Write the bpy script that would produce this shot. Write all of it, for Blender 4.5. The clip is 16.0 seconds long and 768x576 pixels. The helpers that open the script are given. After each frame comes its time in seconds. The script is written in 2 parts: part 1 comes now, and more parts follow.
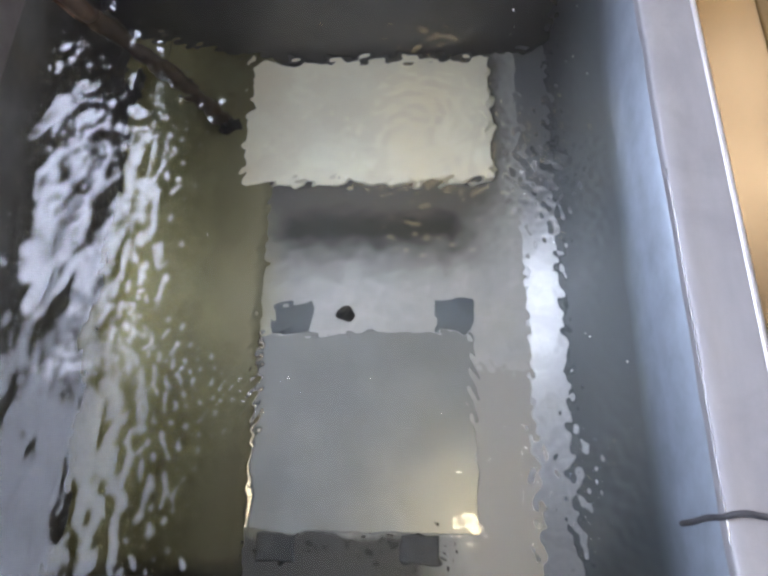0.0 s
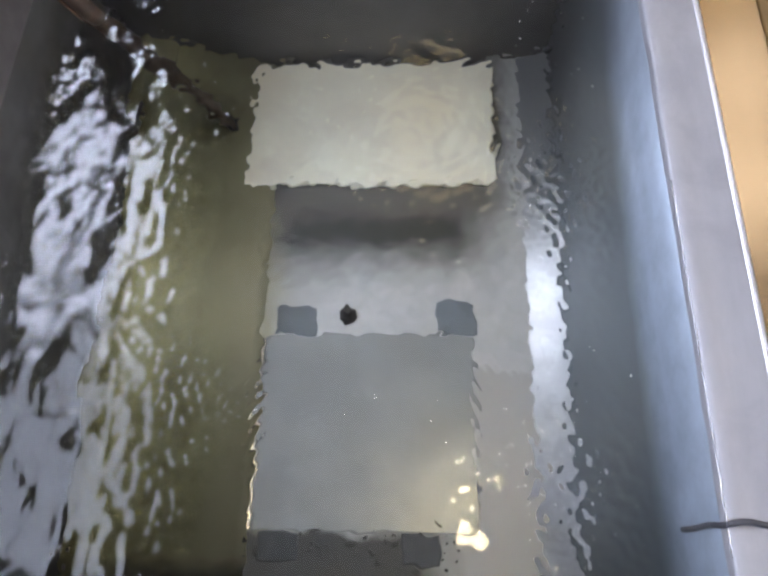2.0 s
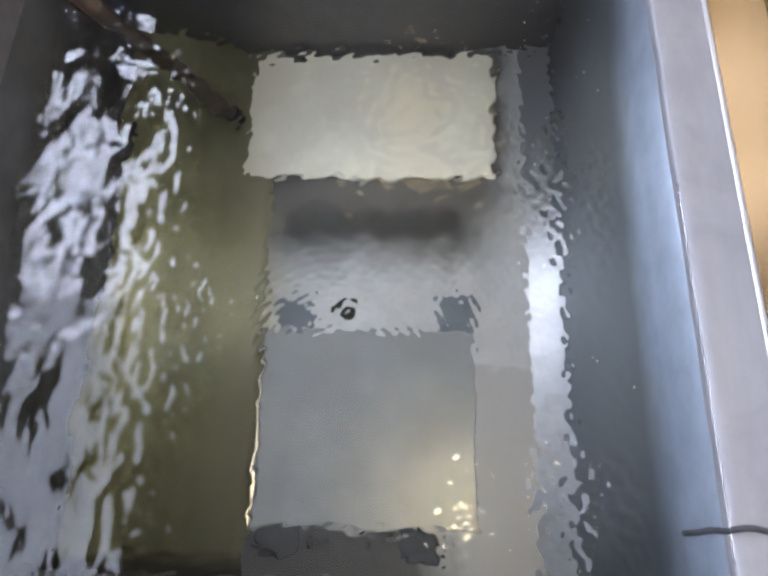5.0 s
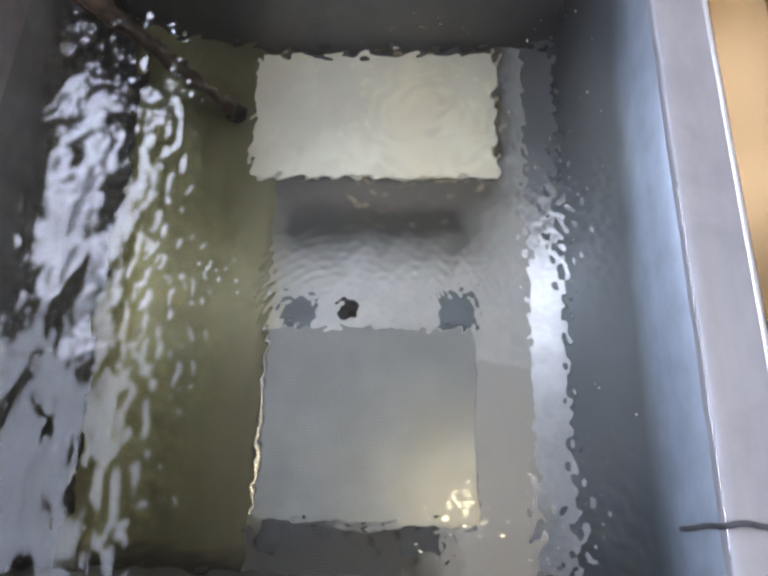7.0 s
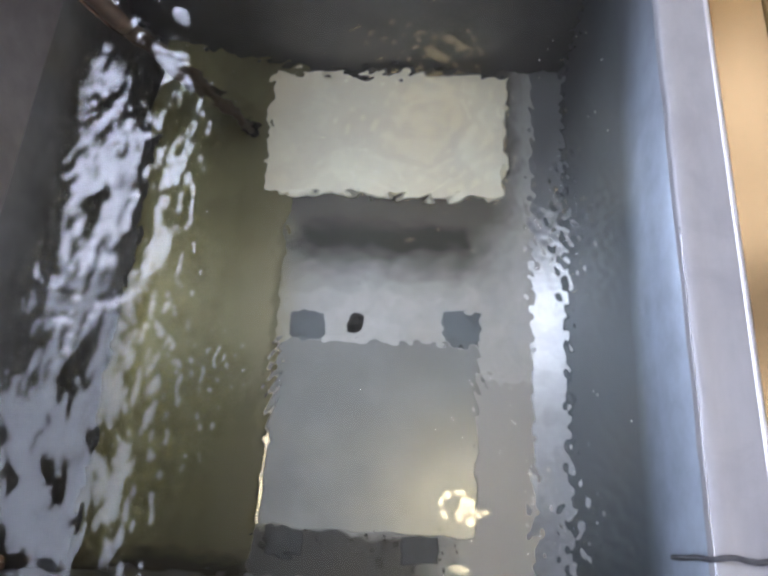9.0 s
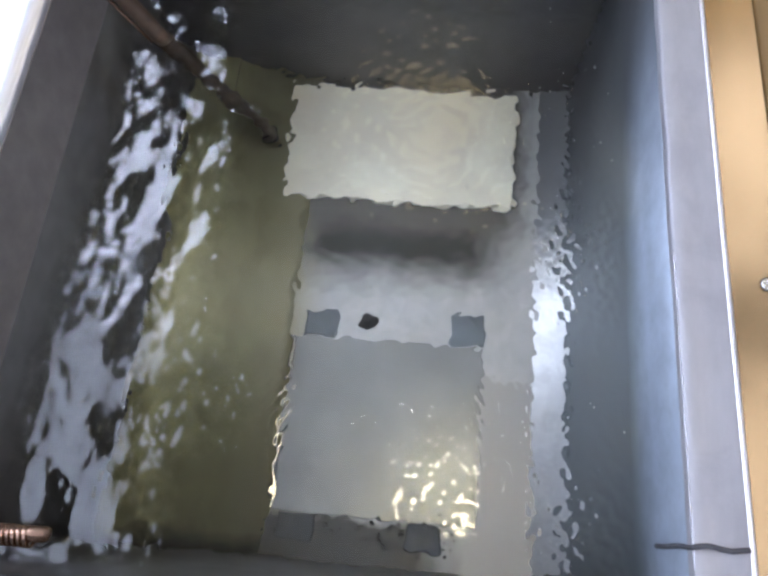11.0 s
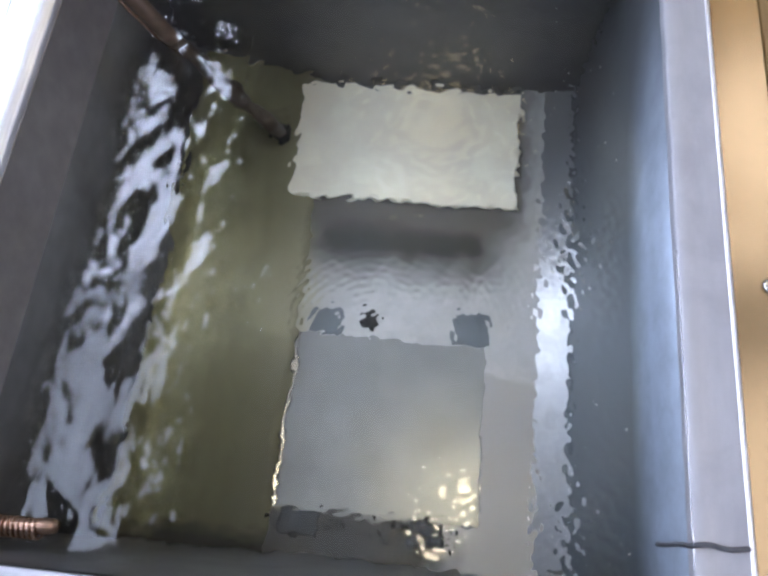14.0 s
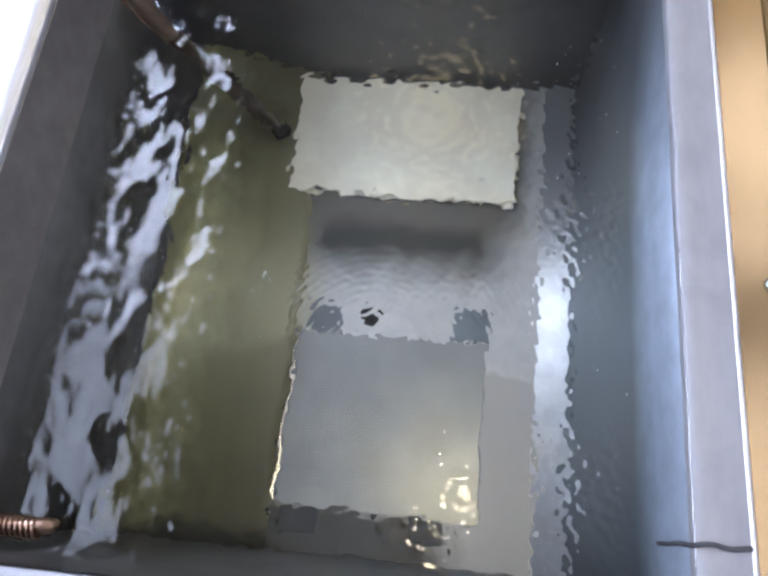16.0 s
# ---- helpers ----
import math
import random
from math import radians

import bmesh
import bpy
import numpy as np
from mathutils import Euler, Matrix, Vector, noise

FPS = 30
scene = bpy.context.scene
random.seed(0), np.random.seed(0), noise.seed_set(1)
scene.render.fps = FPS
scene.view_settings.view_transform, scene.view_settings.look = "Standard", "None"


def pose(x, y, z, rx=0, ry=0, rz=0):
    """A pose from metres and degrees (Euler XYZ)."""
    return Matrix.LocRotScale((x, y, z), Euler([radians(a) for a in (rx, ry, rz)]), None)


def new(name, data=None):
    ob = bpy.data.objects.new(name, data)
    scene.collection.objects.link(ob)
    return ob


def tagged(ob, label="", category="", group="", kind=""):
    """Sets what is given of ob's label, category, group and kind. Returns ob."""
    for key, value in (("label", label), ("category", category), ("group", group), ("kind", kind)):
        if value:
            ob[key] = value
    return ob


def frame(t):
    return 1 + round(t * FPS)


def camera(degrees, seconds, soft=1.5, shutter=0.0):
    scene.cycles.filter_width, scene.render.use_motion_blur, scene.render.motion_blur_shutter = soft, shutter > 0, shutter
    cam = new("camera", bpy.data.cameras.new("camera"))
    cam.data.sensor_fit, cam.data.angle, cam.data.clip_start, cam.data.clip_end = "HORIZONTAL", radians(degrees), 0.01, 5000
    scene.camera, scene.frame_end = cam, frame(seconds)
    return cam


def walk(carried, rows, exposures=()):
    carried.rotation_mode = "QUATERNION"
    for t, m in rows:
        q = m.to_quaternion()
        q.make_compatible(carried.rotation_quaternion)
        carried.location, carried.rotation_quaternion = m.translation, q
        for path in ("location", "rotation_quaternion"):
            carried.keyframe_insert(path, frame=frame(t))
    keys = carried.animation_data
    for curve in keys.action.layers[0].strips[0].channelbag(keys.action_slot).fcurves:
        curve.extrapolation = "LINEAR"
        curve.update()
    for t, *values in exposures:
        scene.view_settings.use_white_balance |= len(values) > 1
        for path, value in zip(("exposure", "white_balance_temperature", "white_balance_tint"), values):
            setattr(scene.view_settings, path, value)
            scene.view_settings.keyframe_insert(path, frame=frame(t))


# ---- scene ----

cam = camera(62.97, 16.0, soft=2.8, shutter=0.3)
walk(cam, [
    (0, pose(0.0853, -0.1635, 1.1258, 21.89, 4.32, 1.22)),
    (0.5, pose(0.0833, -0.1623, 1.1279, 21.34, 3.77, 1.32)),
    (1, pose(0.0813, -0.1611, 1.1299, 21.44, 3.71, 1.42)),
    (1.5, pose(0.0794, -0.16, 1.132, 21.46, 3.76, 1.53)),
    (2, pose(0.0805, -0.16, 1.1315, 21.45, 3.82, 1.49)),
    (2.5, pose(0.0816, -0.16, 1.1311, 21.47, 3.64, 1.45)),
    (3, pose(0.0827, -0.16, 1.1306, 21.5, 3.9, 1.41)),
    (5.5, pose(0.0766, -0.1537, 1.132, 20.25, 3.21, 1.76)),
    (6, pose(0.0769, -0.1543, 1.1327, 20.3, 3.39, 1.83)),
    (6.5, pose(0.0773, -0.1549, 1.1333, 20.11, 3.57, 1.9)),
    (7, pose(0.0777, -0.1555, 1.134, 20.19, 3.41, 1.96)),
    (7.5, pose(0.0787, -0.1551, 1.1339, 20.32, 3.73, 2.39)),
    (8, pose(0.0789, -0.1551, 1.1339, 20.61, 3.59, 2.48)),
    (8.5, pose(0.0809, -0.1545, 1.1337, 21.42, 3.55, 3.25)),
    (9, pose(0.0716, -0.1454, 1.1523, 19.76, 2.74, 3.58)),
    (9.5, pose(0.06, -0.1435, 1.1645, 18.7, 1.33, 3.58)),
    (12, pose(0.0639, -0.1538, 1.185, 19.77, 2.36, 5.92)),
    (12.5, pose(0.0633, -0.1532, 1.1848, 19.54, 2.22, 5.87)),
    (13, pose(0.0626, -0.1526, 1.1846, 19.31, 2.2, 5.83)),
    (13.5, pose(0.062, -0.1521, 1.1844, 19.43, 2.15, 5.78)),
    (14, pose(0.062, -0.151, 1.1847, 19.23, 2.17, 5.75)),
    (14.5, pose(0.0621, -0.15, 1.1851, 19.15, 2.17, 5.72)),
    (15, pose(0.0614, -0.1496, 1.1846, 18.92, 1.99, 5.72)),
    (15.5, pose(0.0608, -0.1493, 1.1842, 18.83, 1.85, 5.72)),
    (16, pose(0.0601, -0.1489, 1.1837, 18.74, 1.95, 5.71)),
], exposures=[(0, 0.19, 6580, 9), (8.5, 0.19, 6550, 9), (9.5, 0.22, 6480, 9), (12, 0.27, 6210, 9), (16, 0.27, 6180, 9)])

# ---- world: a closed kitchen, lit by its lamps and added fill lights ----
world = bpy.data.worlds.new("world")
scene.world = world
world.use_nodes = True
world.node_tree.nodes["Background"].inputs["Color"].default_value = (0.02, 0.02, 0.022, 1)
TUBE_LIGHT, PANEL_LIGHT, FILL_LIGHT, EAST_LIGHT, BULB_LIGHT, FAR_LIGHT = 15.0, 6.3, 5.2, 9.5, 44.0, 3.3

RIM = 0.9           # height of the vat's rim above the kitchen floor
WATER = RIM - 0.055
FLOOR = RIM - 0.268  # bottom of the vat
X0, X1, Y0, Y1 = -0.169, 0.18, -0.192, 0.214


# ---- materials ----
def material(name):
    m = bpy.data.materials.new(name)
    m.use_nodes = True
    t = m.node_tree
    return m, t, t.nodes["Principled BSDF"]


def node(t, kind, **values):
    n = t.nodes.new(kind)
    for key, value in values.items():
        n.inputs[key.replace("_", " ")].default_value = value
    return n


def coords(t, scale):
    c = t.nodes.new("ShaderNodeTexCoord")
    m = t.nodes.new("ShaderNodeMapping")
    m.inputs["Scale"].default_value = scale
    t.links.new(c.outputs["Object"], m.inputs["Vector"])
    return m.outputs["Vector"]


def mixed(t, fac, a, b):
    n = t.nodes.new("ShaderNodeMix")
    n.data_type = "RGBA"
    for socket, value in ((n.inputs[0], fac), (n.inputs[6], a), (n.inputs[7], b)):
        if isinstance(value, bpy.types.NodeSocket):
            t.links.new(value, socket)
        else:
            socket.default_value = value if isinstance(value, (int, float)) else (*value, 1)
    return n.outputs[2]


def ramp(t, fac, lo, hi):
    n = t.nodes.new("ShaderNodeMapRange")
    n.inputs["From Min"].default_value, n.inputs["From Max"].default_value = lo, hi
    t.links.new(fac, n.inputs["Value"])
    return n.outputs["Result"]


def surface(name, base, stain, metallic=0.9, rough=0.4, grain=(40, 40, 40), patch=9.0, cover=(0.5, 0.75), bump=0.15, fine=900.0, vary=0.12):
    """A worn surface: grain along the brushing, larger stains, a fine relief."""
    m, t, b = material(name)
    g = node(t, "ShaderNodeTexNoise", Scale=1.0, Detail=5.0, Roughness=0.6)
    t.links.new(coords(t, grain), g.inputs["Vector"])
    s = node(t, "ShaderNodeTexNoise", Scale=patch, Detail=6.0, Roughness=0.62, Distortion=0.4)
    t.links.new(coords(t, (1, 1, 1)), s.inputs["Vector"])
    f = node(t, "ShaderNodeTexNoise", Scale=fine, Detail=2.0)
    t.links.new(coords(t, (1, 1, 1)), f.inputs["Vector"])
    worn = mixed(t, ramp(t, g.outputs["Fac"], 0.3, 0.7), tuple(c * (1 - vary) for c in base), tuple(min(1, c * (1 + vary)) for c in base))
    t.links.new(mixed(t, ramp(t, s.outputs["Fac"], *cover), worn, stain), b.inputs["Base Color"])
    b.inputs["Metallic"].default_value = metallic
    r = t.nodes.new("ShaderNodeMapRange")
    r.inputs["To Min"].default_value, r.inputs["To Max"].default_value = rough * 0.8, min(1, rough * 1.25)
    t.links.new(s.outputs["Fac"], r.inputs["Value"])
    t.links.new(r.outputs["Result"], b.inputs["Roughness"])
    k = t.nodes.new("ShaderNodeBump")
    k.inputs["Strength"].default_value, k.inputs["Distance"].default_value = bump, 0.0006
    add = t.nodes.new("ShaderNodeMath")
    t.links.new(g.outputs["Fac"], add.inputs[0])
    t.links.new(f.outputs["Fac"], add.inputs[1])
    t.links.new(add.outputs[0], k.inputs["Height"])
    t.links.new(k.outputs["Normal"], b.inputs["Normal"])
    return m


def tinted(m, across, along, colour, edge=0.028):
    """A tinted patch, often painted shade, with soft, ragged edges on a surface, by its own metres."""
    t = m.node_tree
    b = t.nodes["Principled BSDF"]
    before = b.inputs["Base Color"].links[0].from_socket
    c = t.nodes.new("ShaderNodeTexCoord")
    n = node(t, "ShaderNodeTexNoise", Scale=45.0, Detail=4.0)
    t.links.new(c.outputs["Object"], n.inputs["Vector"])
    sway = t.nodes.new("ShaderNodeMix")
    sway.data_type, sway.inputs[0].default_value = "VECTOR", 0.02
    t.links.new(c.outputs["Object"], sway.inputs[4])
    t.links.new(n.outputs["Color"], sway.inputs[5])
    split = t.nodes.new("ShaderNodeSeparateXYZ")
    t.links.new(sway.outputs[1], split.inputs[0])
    masks = [ramp(t, split.outputs["X"], across[0], across[0] + edge), ramp(t, split.outputs["X"], across[1], across[1] - edge), ramp(t, split.outputs["Y"], *along)]
    for a in masks[1:]:
        k = t.nodes.new("ShaderNodeMath")
        k.operation = "MULTIPLY"
        t.links.new(masks[0], k.inputs[0])
        t.links.new(a, k.inputs[1])
        masks[0] = k.outputs[0]
    t.links.new(mixed(t, masks[0], before, colour), b.inputs["Base Color"])


def shaded_below(m, colour, top, depth):
    """Shade painted on a wall below the height top, fading out over depth, higher at the far end."""
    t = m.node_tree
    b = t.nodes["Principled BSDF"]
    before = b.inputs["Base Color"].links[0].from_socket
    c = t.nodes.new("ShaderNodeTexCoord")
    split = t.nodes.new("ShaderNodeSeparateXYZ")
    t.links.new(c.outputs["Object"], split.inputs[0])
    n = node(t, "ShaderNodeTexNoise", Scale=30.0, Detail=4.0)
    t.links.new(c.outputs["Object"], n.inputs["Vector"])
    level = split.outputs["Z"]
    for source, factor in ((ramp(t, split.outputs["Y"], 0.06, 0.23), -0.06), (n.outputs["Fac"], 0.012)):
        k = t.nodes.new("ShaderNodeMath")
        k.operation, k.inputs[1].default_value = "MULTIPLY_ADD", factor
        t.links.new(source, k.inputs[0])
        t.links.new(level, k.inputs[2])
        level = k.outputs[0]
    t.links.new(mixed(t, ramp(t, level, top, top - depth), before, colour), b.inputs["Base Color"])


def glow(name, colour, strength):
    m, t, b = material(name)
    b.inputs["Base Color"].default_value = (0.8, 0.8, 0.8, 1)
    b.inputs["Emission Color"].default_value = (*colour, 1)
    b.inputs["Emission Strength"].default_value = strength
    return m


def water_material():
    m, t, b = material("water")
    t.nodes.remove(b)
    deep = node(t, "ShaderNodeBsdfRefraction", Color=(0.97, 0.985, 0.965, 1), IOR=1.33, Roughness=0.0)
    sheen = node(t, "ShaderNodeBsdfGlossy", Color=(1, 1, 1, 1), Roughness=0.0)
    gloss = node(t, "ShaderNodeFresnel", IOR=1.42)  # index set above plain water's 1.33, for stronger reflections
    both = t.nodes.new("ShaderNodeMixShader")
    for a, b in ((gloss.outputs[0], 0), (deep.outputs[0], 1), (sheen.outputs[0], 2)):
        t.links.new(a, both.inputs[b])
    t.links.new(both.outputs[0], t.nodes["Material Output"].inputs["Surface"])
    return m


STEEL = (0.5, 0.5, 0.52)
steel = surface("brushed_steel", STEEL, (0.36, 0.35, 0.34), 0.9, 0.38, (30, 400, 30))
flange_steel = surface("flange_steel", (0.46, 0.46, 0.48), (0.39, 0.385, 0.41), 0.5, 0.5, (160, 40, 160), patch=26, bump=0.1, vary=0.05)
# rim steel again, with the ceiling light's shine raised into its base colour
rim_bright = surface("lit_rim_steel", (0.86, 0.86, 0.88), (0.74, 0.74, 0.76), 0.8, 0.36, (500, 25, 80), patch=14, bump=0.06)
vat_steel = surface("vat_steel", (0.45, 0.46, 0.46), (0.36, 0.37, 0.36), 0.45, 0.4, (60, 60, 60), patch=11)
# the slope's olive tone runs on over the floor's left edge
tinted(vat_steel, (-0.5, -0.006), (-1, -0.9), (0.31, 0.295, 0.19), 0.034)
# shaded far floor right of the cream plate, painted in
tinted(vat_steel, (0.1, 0.4), (0.05, 0.11), (0.42, 0.43, 0.42))
# slightly darker beside the grey plate, with a sharp edge
tinted(vat_steel, (0.1, 0.4), (-0.036, -0.041), (0.37, 0.37, 0.36), 0.004)
# shadow in front of the cream plate, painted into the floor in two tones
tinted(vat_steel, (-0.055, 0.15), (0.022, 0.062), (0.04, 0.043, 0.041), 0.042)
tinted(vat_steel, (-0.055, 0.16), (0.074, 0.09), (0.12, 0.117, 0.108), 0.03)
# darker band along the near end
tinted(vat_steel, (-0.2, 0.112), (-0.142, -0.15), (0.06, 0.062, 0.06))
# the bend's long highlight is put into this bright base colour
bend_steel = surface("highlit_bend_steel", (0.86, 0.87, 0.88), (0.76, 0.76, 0.78), 0.72, 0.5, (60, 60, 60), patch=30, bump=0.08)
# its far end, out of the lamp's reach, is painted darker
tinted(bend_steel, (-0.5, 0.5), (0.03, 0.1), (0.36, 0.37, 0.37))
# the rod's dimness under water is put into this darker copper
dark_copper = surface("dimmed_copper", (0.09, 0.065, 0.045), (0.04, 0.03, 0.02), 0.4, 0.5, (90, 90, 90), patch=60)
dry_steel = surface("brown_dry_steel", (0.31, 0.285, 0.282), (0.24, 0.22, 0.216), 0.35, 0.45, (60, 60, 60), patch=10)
# same vat steel on its dim sides; shade and dark reflections are in the colours
wet_left_steel = surface("shaded_wet_steel", (0.16, 0.158, 0.152), (0.11, 0.108, 0.104), 0.4, 0.42, (60, 60, 60), patch=12)
end_steel = surface("shaded_end_steel", (0.13, 0.127, 0.123), (0.09, 0.087, 0.084), 0.4, 0.45, (60, 60, 60), patch=10)
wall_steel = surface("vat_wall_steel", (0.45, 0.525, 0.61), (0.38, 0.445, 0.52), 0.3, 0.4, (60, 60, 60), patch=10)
# shade towards the water and at the far end, put into the colour
shaded_below(wall_steel, (0.175, 0.198, 0.208), WATER + 0.026, 0.036)
tinted(wall_steel, (-1, 1), (0.01, 0.17), (0.095, 0.1, 0.105))
# olive base colour holds the slope's warm reflection
olive_steel = surface("warm_olive_steel", (0.275, 0.268, 0.155), (0.19, 0.18, 0.1), 0.2, 0.4, (70, 30, 70), patch=13)
# yellow highlight painted along the left bend
tinted(olive_steel, (-0.148, -0.088), (-1, -0.9), (0.4, 0.39, 0.22))
# meets the floor's olive tone
tinted(olive_steel, (-0.066, 0.5), (-1, -0.9), (0.31, 0.295, 0.19))
# darker at the near end
tinted(olive_steel, (-0.5, 0.5), (-0.162, -0.175), (0.1, 0.097, 0.075))
# the plate's warm sheen is put into this cream base colour
cream = surface("cream_plate", (0.93, 0.885, 0.72), (0.88, 0.82, 0.65), 0.2, 0.28, (30, 30, 30), patch=8, cover=(0.45, 0.7), bump=0.06)
grey_plate = surface("grey_steel_plate", (0.325, 0.34, 0.338), (0.29, 0.305, 0.298), 0.3, 0.24, (25, 25, 25), patch=7, bump=0.05)
bright_edge = surface("polished_edge", (0.8, 0.8, 0.8), (0.6, 0.6, 0.6), 0.95, 0.2, (60, 60, 60), bump=0.05)
brass = surface("brass_toned_strip", (0.295, 0.196, 0.096), (0.25, 0.163, 0.077), 0.88, 0.24, (150, 6, 60), patch=7, bump=0.04, vary=0.05)
brown = surface("brown_panel", (0.3, 0.19, 0.07), (0.22, 0.14, 0.06), 0.3, 0.45, (300, 12, 60))
copper = surface("aged_copper", (0.27, 0.19, 0.14), (0.17, 0.13, 0.105), 0.7, 0.36, (90, 90, 90), patch=60)
bright_copper = surface("bright_copper", (0.5, 0.33, 0.235), (0.34, 0.23, 0.17), 0.85, 0.25, (90, 90, 90), patch=60)
soot = surface("black_soot", (0.02, 0.02, 0.02), (0.035, 0.035, 0.03), 0.0, 0.7, (90, 90, 90), patch=40)
clip_steel = surface("blued_steel", (0.15, 0.175, 0.19), (0.1, 0.115, 0.125), 0.1, 0.5, (60, 60, 60), patch=40)
# darker tone for the two near clips
dark_clip = surface("dark_clip_steel", (0.05, 0.056, 0.06), (0.09, 0.1, 0.105), 0.1, 0.6, (60, 60, 60), patch=60)
wire_grey = surface("grey_wire", (0.12, 0.12, 0.13), (0.07, 0.07, 0.08), 0.3, 0.5, (90, 90, 90), patch=80)
plaster = surface("grey_plaster", (0.42, 0.42, 0.43), (0.35, 0.35, 0.36), 0.0, 0.9, (6, 6, 6), patch=1.5)
ceiling_paint = surface("ceiling_paint", (0.6, 0.6, 0.63), (0.5, 0.5, 0.53), 0.0, 0.9, (6, 6, 6), patch=1.5)
quarry = surface("quarry_tile", (0.16, 0.1, 0.08), (0.1, 0.07, 0.06), 0.0, 0.6, (8, 8, 8), patch=3)
speck_white = surface("glint_specks", (0.8, 0.8, 0.76), (0.7, 0.7, 0.62), 0.0, 0.25, (200, 200, 200), patch=200)
tube_glow = glow("tube_diffuser", (0.756, 0.828, 1.08), TUBE_LIGHT)
panel_glow = glow("panel_diffuser", (0.756, 0.828, 1.08), PANEL_LIGHT)
fill_glow = glow("fill_diffuser", (0.756, 0.828, 1.08), FILL_LIGHT)
east_glow = glow("east_diffuser", (0.79, 0.826, 1.02), EAST_LIGHT)
bulb_glow = glow("warm_bulb", (1.0, 0.8, 0.48), BULB_LIGHT)
corner_glow = glow("corner_bulb", (1.0, 0.82, 0.55), 5.5)
far_glow = glow("large_warm_globe", (1.0, 0.8, 0.42), FAR_LIGHT)
water_clear = water_material()


# ---- building helpers ----
def thing(name, label, category, group="", kind="", at=(0, 0, 0)):
    ob = new(name)
    ob.location = at
    return tagged(ob, label, category, group, kind)


def mesh_of(name, bm, mat, smooth=False):
    me = bpy.data.meshes.new(name)
    bmesh.ops.recalc_face_normals(bm, faces=bm.faces)
    bm.to_mesh(me)
    bm.free()
    me.materials.append(mat)
    if smooth:
        me.polygons.foreach_set("use_smooth", [True] * len(me.polygons))
    return me


def part(name, bm, mat, parent, label="", smooth=False):
    ob = new(name, mesh_of(name, bm, mat, smooth))
    if parent:
        ob.parent = parent
    return tagged(ob, label)


def whole(name, bm, mat, label, category, group="", kind="", smooth=False):
    return tagged(new(name, mesh_of(name, bm, mat, smooth)), label, category, group, kind)


def box(bm, x0, x1, y0, y1, z0, z1, bevel=0.0, segments=2):
    vs = bmesh.ops.create_cube(bm, size=1)["verts"]
    for v in vs:
        v.co = Vector(((x0 + x1) / 2 + v.co.x * (x1 - x0), (y0 + y1) / 2 + v.co.y * (y1 - y0), (z0 + z1) / 2 + v.co.z * (z1 - z0)))
    if bevel:
        bmesh.ops.bevel(bm, geom=list({e for v in vs for e in v.link_edges}), offset=bevel, segments=segments, affect="EDGES", profile=0.5)
    return bm


def boxed(*args, **kw):
    return box(bmesh.new(), *args, **kw)


def tube(points, radius, sides=14, ends=True):
    """A round rod along points; radius is a number or one for each point."""
    bm, rings = bmesh.new(), []
    pts = [Vector(p) for p in points]
    radii = radius if isinstance(radius, (list, tuple)) else [radius] * len(pts)
    up = Vector((0.13, 0.21, 0.97))
    for i, p in enumerate(pts):
        d = (pts[min(i + 1, len(pts) - 1)] - pts[max(i - 1, 0)]).normalized()
        a = d.cross(up).normalized()
        b = d.cross(a)
        rings.append([bm.verts.new(p + radii[i] * (a * math.cos(k * math.tau / sides) + b * math.sin(k * math.tau / sides))) for k in range(sides)])
    for r, s in zip(rings, rings[1:]):
        for k in range(sides):
            bm.faces.new((r[k], r[(k + 1) % sides], s[(k + 1) % sides], s[k]))
    if ends:
        bm.faces.new(rings[0])
        bm.faces.new(rings[-1])
    return bm


def extruded(profile, y0, y1, steps=1, jitter=0.0):
    """An open profile of (x, z) drawn out along y."""
    bm = bmesh.new()
    rows = []
    for i in range(steps + 1):
        y = y0 + (y1 - y0) * i / steps
        rows.append([bm.verts.new((x + (noise.noise((x * 9, y * 55, 0)) * jitter if j < 3 else 0), y, z)) for j, (x, z) in enumerate(profile)])
    for r, s in zip(rows, rows[1:]):
        for a, b, c, d in zip(r, r[1:], s[1:], s):
            bm.faces.new((a, b, c, d))
    return bm


def arc(cx, cz, r, a0, a1, n=6):
    return [(cx + r * math.cos(radians(a0 + (a1 - a0) * i / n)), cz + r * math.sin(radians(a0 + (a1 - a0) * i / n))) for i in range(n + 1)]


def thick(ob, depth):
    m = ob.modifiers.new("thickness", "SOLIDIFY")
    m.thickness, m.offset = depth, 0
    return ob


# ---- the kitchen round it ----
def room():
    whole("floor", boxed(-2.4, 1.8, -1.6, 2.4, -0.1, 0), quarry, "dark red-brown tiled kitchen floor", "floor", kind="structure")
    whole("ceiling", boxed(-2.4, 1.8, -1.6, 2.4, 2.45, 2.55), ceiling_paint, "grey painted kitchen ceiling", "ceiling", kind="structure")
    for name, b in (("wall_north", (-2.4, 1.8, 2.4, 2.5)), ("wall_south", (-2.4, 1.8, -1.7, -1.6)), ("wall_west", (-2.5, -2.4, -1.7, 2.5)), ("wall_east", (1.8, 1.9, -1.7, 2.5))):
        whole(name, boxed(*b, 0, 2.55), plaster, "plain grey plaster kitchen wall", "wall", kind="structure")


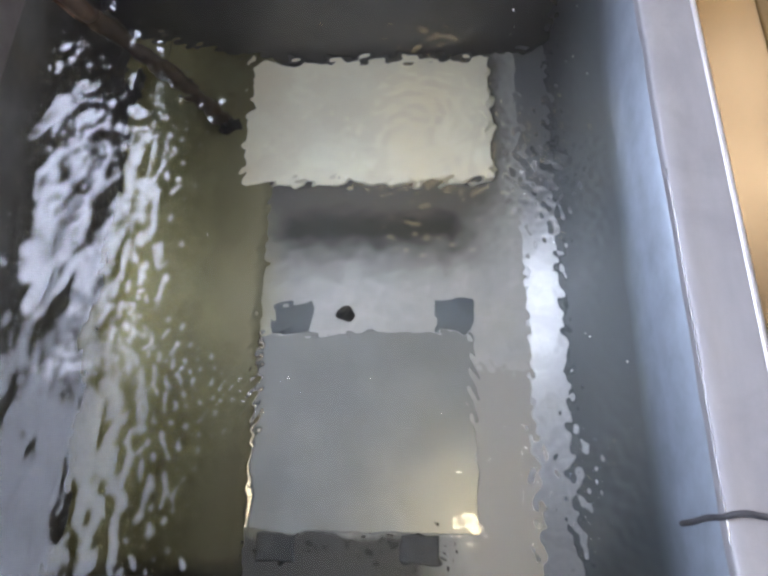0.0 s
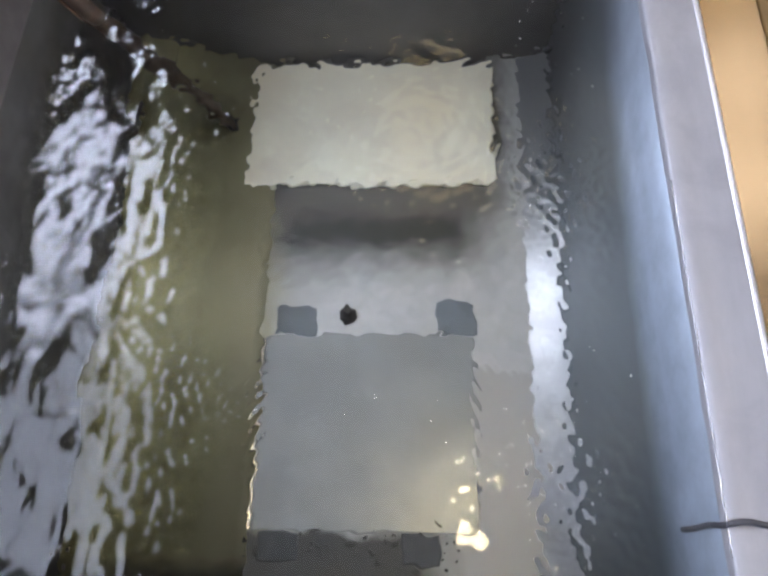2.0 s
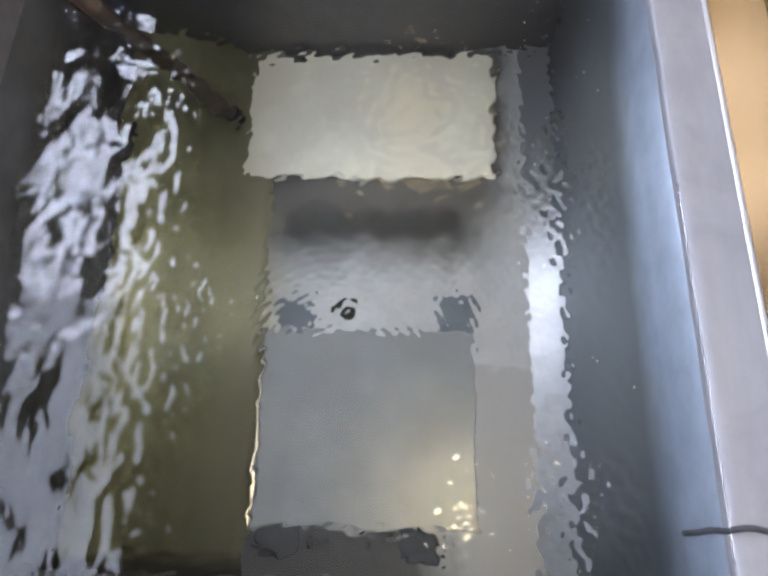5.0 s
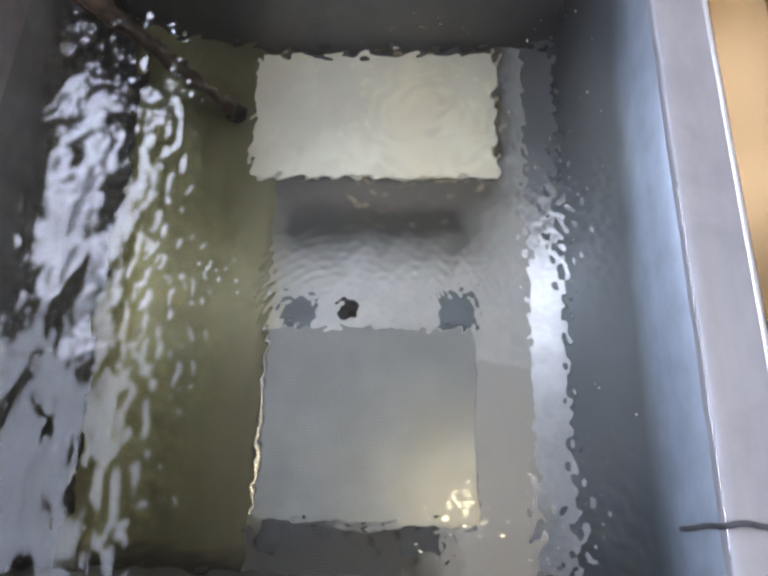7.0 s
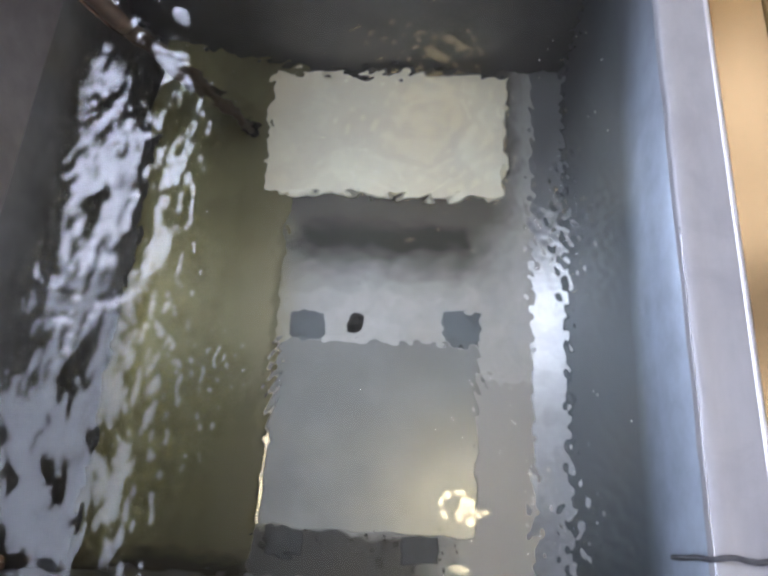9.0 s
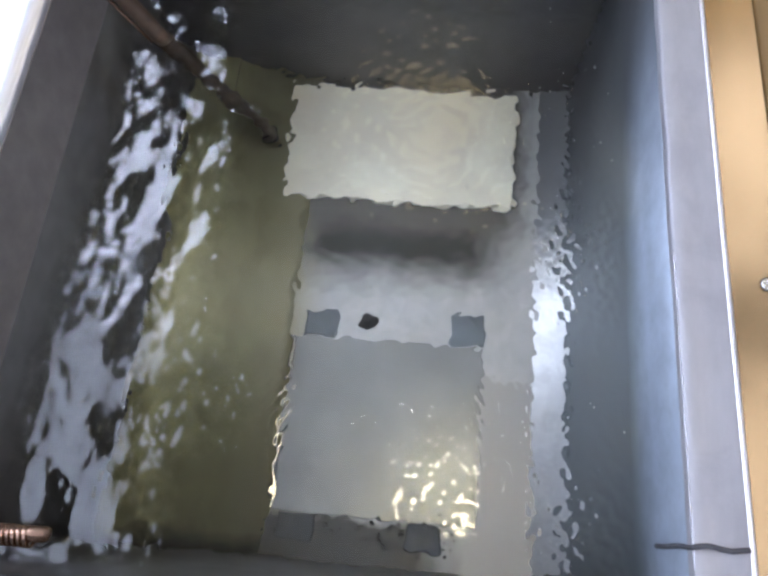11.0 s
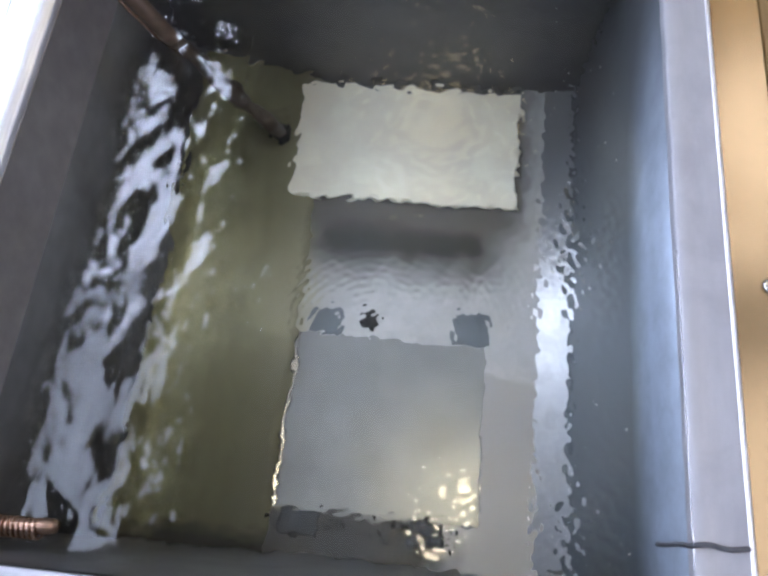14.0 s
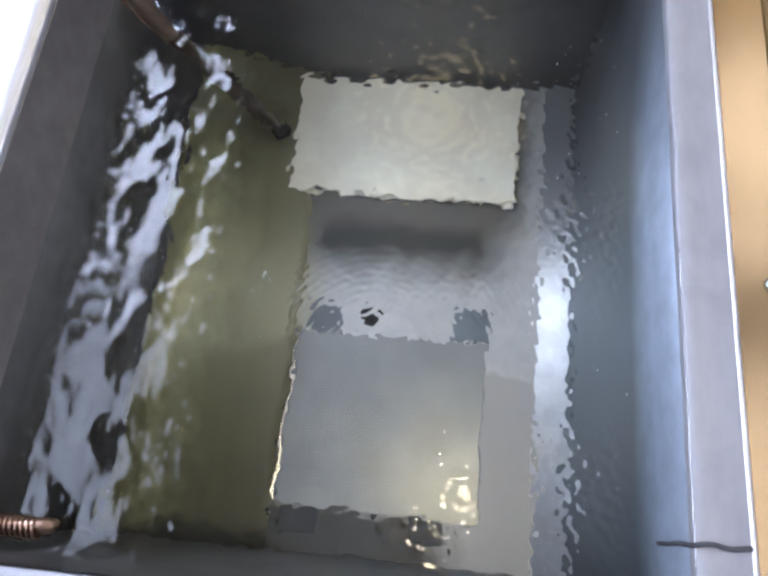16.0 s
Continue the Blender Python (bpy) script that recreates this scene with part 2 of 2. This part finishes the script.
def ceiling_light(x, y, width, length, glass, label):
    lamp = thing("ceiling_light", label, "ceiling light", at=(x, y, 2.4))
    frame_bm = bmesh.new()
    w, l = width / 2, length / 2
    for b in ((-w - 0.03, -w, -l - 0.03, l + 0.03), (w, w + 0.03, -l - 0.03, l + 0.03), (-w, w, -l - 0.03, -l), (-w, w, l, l + 0.03)):
        box(frame_bm, *b, -0.03, 0.05, bevel=0.003)
    part("frame", frame_bm, steel, lamp)
    part("diffuser", boxed(-w + 0.001, w - 0.001, -l + 0.001, l - 0.001, -0.015, 0.02), glass, lamp, "glowing white diffuser")


def bulb_lamp(x, y, z, radius, glass, label):
    lamp = thing("pendant_lamp", label, "lamp", at=(x, y, z))
    bm = bmesh.new()
    bmesh.ops.create_uvsphere(bm, u_segments=24, v_segments=16, radius=radius)
    part("globe", bm, glass, lamp, "glowing warm glass globe", smooth=True)
    part("holder", tube([(0, 0, radius - 0.005), (0, 0, radius + 0.005), (0, 0, radius + 0.065)], [0.02, 0.024, 0.018]), steel, lamp)
    part("cord", tube([(0, 0, radius + 0.065), (0, 0, 2.45 - z)], 0.004, 8), wire_grey, lamp)


# ---- the fryer ----
def fryer():
    f = thing("deep_fryer", "stainless steel fryer vat filled with water", "deep fryer", at=(0, 0, 0))
    fz = FLOOR
    wet = WATER + 0.001
    left = [(X0, wet), (X0, fz + 0.07)] + arc(X0 + 0.03, fz + 0.066, 0.03, 180, 245)
    slope = [(-0.132, fz + 0.031), (-0.06, fz + 0.004), (-0.05, fz + 0.001), (-0.042, fz)]
    # a wide flat curve, then a tight one into the wall
    corner = arc(0.1711, fz + 0.01467, 0.0089, 296, 360, 12)
    bend = [(0.1535, fz), (0.155, fz + 0.0002)] + arc(0.14355, fz + 0.0711, 0.0717, 280, 296, 10)[:-1] + corner[:5]
    right = corner[4:] + [(X1, FLOOR + 0.08), (X1, wet), (X1, RIM - 0.004)]
    thick(part("vat_wall", extruded(left, Y0, Y1), wet_left_steel, f, "wet steel side of the vat, shaded in its colour", True), 0.002)
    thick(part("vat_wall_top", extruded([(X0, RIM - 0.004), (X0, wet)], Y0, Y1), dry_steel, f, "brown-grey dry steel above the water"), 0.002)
    thick(part("vat_slope", extruded([left[-1]] + slope, Y0, Y1), olive_steel, f, "olive sloping side of the vat bottom, warm reflection in its colour", True), 0.002)
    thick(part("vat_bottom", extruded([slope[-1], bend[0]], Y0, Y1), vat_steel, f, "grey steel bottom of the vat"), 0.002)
    thick(part("vat_wall", extruded(right, Y0, Y1), wall_steel, f, "blue-grey steel side, shade painted on towards water and far end", True), 0.002)
    thick(part("vat_bend", extruded(bend, Y0, Y1), bend_steel, f, "rounded bend between bottom and side, highlight in its colour", True), 0.002)
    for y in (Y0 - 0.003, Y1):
        part("end_wall", boxed(X0 - 0.001, X1 + 0.001, y, y + 0.003, fz - 0.02, RIM - 0.002), end_steel, f, "steel end of the vat, shaded in its colour")
    # folded rim, with a rounded outer edge
    w = 0.0248
    edge = [(X1 - 0.0005, RIM - 0.006), (X1, RIM - 0.0015), (X1 + 0.0015, RIM)]
    top = edge + [(X1 + w * 0.5, RIM)] + arc(X1 + w - 0.003, RIM - 0.004, 0.004, 90, 0, 6) + [(X1 + w + 0.001, RIM - 0.016)]
    flange = part("rim_flange", extruded(top, Y0 - 0.03, Y1 + 0.03, 160, 0.0006), flange_steel, f, "pale brushed steel rim", True)
    seam = [(X1 + 0.0004 + 0.0004 * noise.noise((0, k * 0.9, 2)), -0.165 + 0.0035 * k, RIM - 0.0006) for k in range(42)]
    part("weld_seam", tube(seam, [0.0002 + 0.0003 * abs(noise.noise((k * 0.8, 1, 6))) for k in range(42)], 8), bright_edge, flange, "thin bright weld seam along the rim", True)
    # added bead of the brighter rim steel, for the edge's highlight
    part("edge_bead", tube([(X1 + w - 0.0006, Y0 - 0.029 + (Y1 - Y0 + 0.058) * k / 30, RIM - 0.0011) for k in range(31)], 0.0016, 12), rim_bright, flange, "bright rounded outer edge of the rim", True)
    wl = 0.027
    ltop = [(X0 + 0.0005, RIM - 0.006), (X0, RIM - 0.0015), (X0 - 0.0015, RIM), (X0 - wl * 0.5, RIM + 0.0007)] + arc(X0 - wl + 0.003, RIM - 0.0026, 0.004, 90, 180, 6) + [(X0 - wl - 0.001, RIM - 0.016)]
    part("rim_flange", extruded(ltop, Y0 - 0.03, Y1 + 0.03, 160, 0.0006), rim_bright, f, "pale brushed steel rim catching the ceiling light", True)
    for y0, y1 in ((Y0 - 0.03, Y0), (Y1, Y1 + 0.03)):
        part("rim_flange", boxed(X0 - 0.002, X1 + 0.002, y0, y1, RIM - 0.01, RIM - 0.001, bevel=0.002), flange_steel, f)
    # outer casing, hollow
    for b in ((X0 - wl, X0 - wl + 0.003, Y0 - 0.13, Y1 + 0.13), (X1 + w - 0.004, X1 + w - 0.001, Y0 - 0.13, Y1 + 0.13), (X0 - wl, X1 + w, Y0 - 0.133, Y0 - 0.13), (X0 - wl, X1 + w, Y1 + 0.13, Y1 + 0.133)):
        part("casing_panel", boxed(*b, 0.08, RIM - 0.017), steel, f)
    for y0, y1 in ((Y0 - 0.133, Y0 - 0.031), (Y1 + 0.031, Y1 + 0.133)):
        part("top_panel", boxed(X0 - wl, X1 + w, y0, y1, RIM - 0.012, RIM - 0.003), steel, f)
    for x in (X0, X1):
        for y in (Y0 - 0.06, Y1 + 0.06):
            part("leg", tube([(x, y, 0), (x, y, 0.01), (x, y, 0.08)], [0.022, 0.022, 0.016]), steel, f)


def screw(parent, x, y, z):
    bm = tube([(x, y, z - 0.002), (x, y, z + 0.0012), (x, y, z + 0.002)], [0.0036, 0.0036, 0.0026], 18)
    part("screw", bm, bright_edge, parent, "round steel screw head", True)


def joint_strip():
    s = thing("joint_strip", "brushed brass-toned metal strip beside the fryer rim", "metal strip")
    part("strip", boxed(0.2095, 0.2395, Y0 - 0.3, Y1 + 0.3, RIM - 0.018, RIM - 0.012, bevel=0.001), brass, s)
    for y in (-0.22, -0.035, 0.15):
        screw(s, 0.2285, y + 0.003, RIM - 0.012)
    whole("counter", boxed(0.2405, 0.75, Y0 - 0.3, Y1 + 0.3, 0.0, RIM - 0.016, bevel=0.002), brown, "brown counter panel beside the brass-toned strip", "counter")
    whole("counter", boxed(-0.75, X0 - 0.03, Y0 - 0.3, Y1 + 0.3, 0.0, RIM - 0.014, bevel=0.002), steel, "grey steel counter beside the fryer", "counter")


def plates():
    z = FLOOR
    c = thing("cover_plate", "cream rectangular cover plate under water", "plate")
    part("top", boxed(-0.066, 0.133, 0.096, 0.2075, z + 0.001, z + 0.007, bevel=0.002), cream, c)
    part("edge_strip", tube([(-0.0675, 0.097, z + 0.004), (-0.0685, 0.206, z + 0.004)], 0.003, 10), bright_edge, c, "polished steel edge")
    g = thing("heater_plate", "smooth grey steel plate under water", "plate")
    bm = boxed(-0.0395, 0.1138, -0.160, -0.024, z - 0.002, z + 0.0014, bevel=0.001)
    part("top", bm, grey_plate, g)
    part("edge_strip", tube([(-0.0405, -0.159, z + 0.0022), (-0.040, -0.026, z + 0.0022)], 0.0022, 10), bright_edge, g, "polished steel edge")
    for x0, x1, y0, y1 in ((-0.031, -0.004, -0.0235, -0.002), (0.087, 0.1145, -0.0235, 0.003), (-0.034, -0.006, -0.179, -0.1605), (0.063, 0.089, -0.179, -0.1605)):
        low = y0 < -0.1
        part("clip", boxed(x0, x1, y0, y1, z - 0.001, z + 0.002, bevel=0.001), dark_clip if low else clip_steel, g, "black steel clip" if low else "blue-grey steel clip")
    d = thing("drain_plug", "small black drain plug on the vat bottom", "plug", at=(0.0185, -0.01, z))
    plug = part("plug_body", tube([(0, 0, 0), (0, 0, 0.004), (0, 0, 0.006)], [0.0065, 0.0062, 0.004], 20), soot, d, smooth=True)
    part("knob", tube([(0, 0, 0.006), (0, 0, 0.010)], [0.003, 0.002], 12), soot, plug)


def crumbs():
    rng = random.Random(9)
    bm = bmesh.new()
    for _ in range(110):
        if rng.random() < 0.95:
            x, y = rng.uniform(-0.045, 0.1), rng.gauss(-0.17, 0.006)
        else:
            x, y = rng.uniform(-0.05, 0.15), rng.uniform(-0.02, 0.09)
        r = 0.0005 + 0.002 * rng.random() ** 3 * (1 if y < -0.1 else 0.5)
        vs = bmesh.ops.create_icosphere(bm, subdivisions=1, radius=r, matrix=Matrix.LocRotScale((x, y, FLOOR + 0.0012), Euler((0, 0, rng.random() * 6)), (1, 0.4 + rng.random(), 0.4)))["verts"]
        for v in vs:
            v.co += Vector((rng.uniform(-r, r), rng.uniform(-r, r), 0)) * 0.3
    whole("crumbs", bm, soot, "burnt crumbs lying on the vat bottom", "crumbs", kind="stuff")


def probes():
    p = thing("temperature_probe", "brown copper probe rod slanting into the water", "probe")
    a, b = Vector((-0.152, 0.130, RIM + 0.035)), Vector((-0.0775, 0.143, FLOOR + 0.03))
    rod = part("rod", tube([a.lerp(b, i / 10 * 0.36) for i in range(11)], 0.0058, 16), copper, p, smooth=True)
    sleeve = part("sleeve", tube([a.lerp(b, 0.355 + i / 10 * 0.645) for i in range(11)], 0.0061, 16), dark_copper, p, "part under water, dimmed in its colour", True)
    part("tip", tube([b, b.lerp(a, -0.03), b.lerp(a, -0.06)], [0.0075, 0.0075, 0.004], 16), soot, sleeve, "blackened tip")
    side = Vector((-0.009, -0.003, 0.003))
    part("capillary", tube([a + side, a.lerp(b, 0.25) + side, a.lerp(b, 0.5) + side * 0.6], 0.0012, 8), bright_copper, rod, "thin copper capillary")
    q = thing("sensor_tube", "copper sensor tube with a coiled spring sleeve", "sensor")
    y, z = -0.1805, RIM - 0.047
    pipe = part("tube", tube([(X0 - 0.002, y, z), (-0.129, y + 0.001, z), (-0.116, y + 0.002, z), (-0.1135, y + 0.002, z)], [0.0042, 0.0042, 0.004, 0.003], 16), bright_copper, q, smooth=True)
    pts = [(X0 + 0.002 + 0.046 * i / 240, y + 0.0047 * math.cos(i * math.tau / 15), z + 0.0047 * math.sin(i * math.tau / 15)) for i in range(241)]
    part("spring", tube(pts, 0.0009, 6), bright_copper, pipe, "coiled copper spring", True)


def wire():
    pts = [(0.2022, -0.1534, RIM + 0.0012), (0.195, -0.1545, RIM + 0.002), (0.188, -0.1535, RIM + 0.0014), (0.1808, -0.154, RIM + 0.0022), (0.1782, -0.1545, RIM - 0.004), (0.1779, -0.1553, RIM - 0.02), (0.1774, -0.156, RIM - 0.037)]
    fine = []
    for i in range(len(pts) - 1):
        a, b = Vector(pts[i]), Vector(pts[i + 1])
        fine += [a.lerp(b, k / 4) + Vector((0, 0.0005 * noise.noise((i + k / 4, 2, 5)), 0)) for k in range(4)]
    whole("wire", tube(fine, 0.0011, 8), wire_grey, "thin grey wire bent over the steel rim", "wire", smooth=True)


# ---- water: sheets of ripples that slide to and fro ----
def ripples(seed, x, y, count, short, long, lean):
    """Heights of unit slope, from many small waves; lean stretches their crests along y."""
    rng = np.random.default_rng(seed)
    h = np.zeros_like(x)
    for _ in range(count):
        length = short * (long / short) ** rng.random()
        angle = rng.normal(0, lean)
        k = math.tau / length
        h += np.sin(k * (x * math.cos(angle) + y * math.sin(angle)) + rng.random() * math.tau) / k
    return h * math.sqrt(2 / count)


def bump(v, centre, width):
    return np.exp(-((v - centre) / width) ** 2)


def sheet(name, x0, x1, step, height, label):
    nx, ny = max(2, round((x1 - x0) / step)) + 1, round((Y1 - Y0 + 0.2) / step) + 1
    xs, ys = np.linspace(x0, x1, nx), np.linspace(Y0 - 0.1, Y1 + 0.1, ny)
    x, y = (g.ravel() for g in np.meshgrid(xs, ys))
    co = np.stack([x, y, height(x, y)], 1).astype(np.float32)
    i = (np.arange(ny - 1)[:, None] * nx + np.arange(nx - 1)).ravel()
    quads = np.stack([i, i + 1, i + nx + 1, i + nx], 1).astype(np.int32)
    me = bpy.data.meshes.new(name)
    me.vertices.add(len(co))
    me.vertices.foreach_set("co", co.ravel())
    me.loops.add(quads.size)
    me.loops.foreach_set("vertex_index", quads.ravel())
    me.polygons.add(len(quads))
    me.polygons.foreach_set("loop_start", np.arange(0, quads.size, 4, dtype=np.int32))
    me.polygons.foreach_set("use_smooth", np.ones(len(quads), bool))
    me.update(calc_edges=True)
    me.materials.append(water_clear)
    ob = tagged(new(name, me), label, "water", "water in the vat", "structure")
    ob.location = (0, 0, WATER)
    ob.visible_shadow = False
    return ob


def ease(v, at, width):
    return 1 / (1 + np.exp((at - v) / width))


def left_height(x, y):
    fine = 0.036 * ripples(1, x, y, 70, 0.0036, 0.0075, 1.5) + 0.042 * ripples(8, x, y, 50, 0.01, 0.022, 1.3)
    return fine + 0.052 * ripples(2, x, y, 30, 0.024, 0.06, 0.8)


def middle_height(x, y):
    """Calm, but for a busy stretch of rings that spread across the gap between the plates."""
    near_left = bump(x, -0.075, 0.03)
    r = np.hypot(x - 0.035, (y + 0.085) * 0.9)
    turn = np.arctan2(y + 0.085, x - 0.035)
    fan = 0.3 + 0.7 * bump(np.sin(turn * 3.5 + 0.4), 0.5, 0.6)
    rings = 0.15 * np.sin(r * math.tau / 0.0042) * 0.0042 / math.tau * fan
    busy = bump(y, -0.045, 0.024) * (0.3 + 0.7 * ease(x, -0.045, 0.008))
    cross = 0.08 * ripples(7, x, y, 40, 0.0038, 0.007, 1.6)
    far = ease(y, 0.015, 0.015)
    base = (0.45 + 0.45 * far) * 0.05 * ripples(3, x, y, 50, 0.0036, 0.015, 1.6) + 0.018 * ripples(4, x, y, 20, 0.03, 0.1, 1.6)
    comb = 0.04 * bump(y, -0.15, 0.025) * ripples(9, y, x, 30, 0.0036, 0.006, 0.35)
    glints = 0.07 * bump(x, -0.03, 0.022) * bump(y, -0.055, 0.04) * ripples(10, x, y, 40, 0.004, 0.009, 0.6)
    return base + comb + glints + busy * (rings + cross) + 0.045 * near_left * ripples(5, x, y, 40, 0.005, 0.016, 0.6)


def right_height(x, y):
    rough = 0.06 + 0.27 * bump(y, 0.0, 0.035) + 0.24 * bump(y, -0.15, 0.03)
    rough = rough * (0.45 + 0.55 * ease(x, 0.135, 0.003)) * (1 - 0.75 * ease(x, 0.172, 0.002))
    return rough * ripples(6, x, y, 60, 0.0038, 0.009, 1.6)


# pale specks added on the water, standing in for glints on the ripples
def glint_specks(parent):
    rng = random.Random(4)
    bm = bmesh.new()
    for _ in range(24):
        y = rng.gauss(0.1, 0.05) if rng.random() < 0.55 else rng.gauss(-0.13, 0.035)
        x = rng.uniform(0.125, 0.172)
        if not Y0 + 0.02 < y < Y1 - 0.02:
            continue
        r = rng.choice((0.0003, 0.0004, 0.0005))
        bmesh.ops.create_icosphere(bm, subdivisions=1, radius=r, matrix=Matrix.LocRotScale((x - 0.15, y, 0.0003), None, (1, 1 + rng.random(), 0.6)))
    ob = part("glint_specks", bm, speck_white, parent, "tiny pale specks on the water, added as glints", True)
    return tagged(ob, kind="stuff")


room()
ceiling_light(-1.12, 0.91, 0.44, 0.9, tube_glow, "long bright ceiling light with a white diffuser")
ceiling_light(-1.12, -0.185, 0.64, 1.15, panel_glow, "dimmer ceiling light with a white diffuser")
# unseen extra row, added to brighten the bend, right wall and left rim
for lamp_y in (-0.08, 1.0):
    ceiling_light(-1.8, lamp_y, 0.5, 0.96, panel_glow, "dimmer ceiling light with a white diffuser")
# two fill lights, added out of view to brighten the whole vat
for lamp_x in (-0.85, 0.85):
    ceiling_light(lamp_x, -1.12, 0.5, 0.5, fill_glow, "square added fill light with a white diffuser")
ceiling_light(1.05, 1.0, 0.2, 0.8, east_glow, "dimmer ceiling light with a white diffuser")
ceiling_light(1.05, -0.05, 0.2, 0.7, east_glow, "dimmer ceiling light with a white diffuser")
bulb_lamp(0.172, -0.128, RIM + 1.3, 0.048, bulb_glow, "warm globe lamp hanging over the fryer")
bulb_lamp(0.055, 0.905, RIM + 1.2, 0.155, far_glow, "large warm globe lamp hanging behind the fryer")
bulb_lamp(1.05, 1.6, RIM + 1.25, 0.1, corner_glow, "warm globe lamp over the brown counter")
fryer()
joint_strip()
plates()
crumbs()
probes()
wire()
water_left = sheet("water", X0 - 0.0005, -0.068, 0.0008, left_height, "rippling water reflecting the ceiling light")
water_middle = sheet("water", -0.068, 0.122, 0.0009, middle_height, "calmer clear water over the plates")
water_right = sheet("water", 0.122, X1 + 0.0005, 0.0008, right_height, "faintly rippled water along the vat side")
specks = glint_specks(water_right)
specks.location = (0.15, 0, 0)


def motions():
    def slide(ob, rows):
        walk(ob, [(t, pose(0, y, WATER)) for t, y in rows])
    times = [i * 0.25 for i in range(65)]
    # the ringed stretch of the middle comes in over the gap at about 5 s and at about 12.4 s, and draws back between
    def drawn(t):
        inside = 1 / (1 + math.exp(-(t - 4.7) * 4)) - 1 / (1 + math.exp(-(t - 8.75) * 6)) + 1 / (1 + math.exp(-(t - 12.2) * 6))
        return -0.06 * (1 - inside)
    slide(water_left, [(t, 0.018 * math.sin(t * 4.7) + 0.012 * math.sin(t * 2.1 + 1)) for t in times])
    slide(water_middle, [(t, drawn(t) + 0.005 * math.sin(t * 3.6) + 0.005 * math.sin(t * 1.3 + 2)) for t in times])
    slide(water_right, [(t, 0.010 * math.sin(t * 3.1 + 1) + 0.010 * math.sin(t * 1.7)) for t in times])


motions()
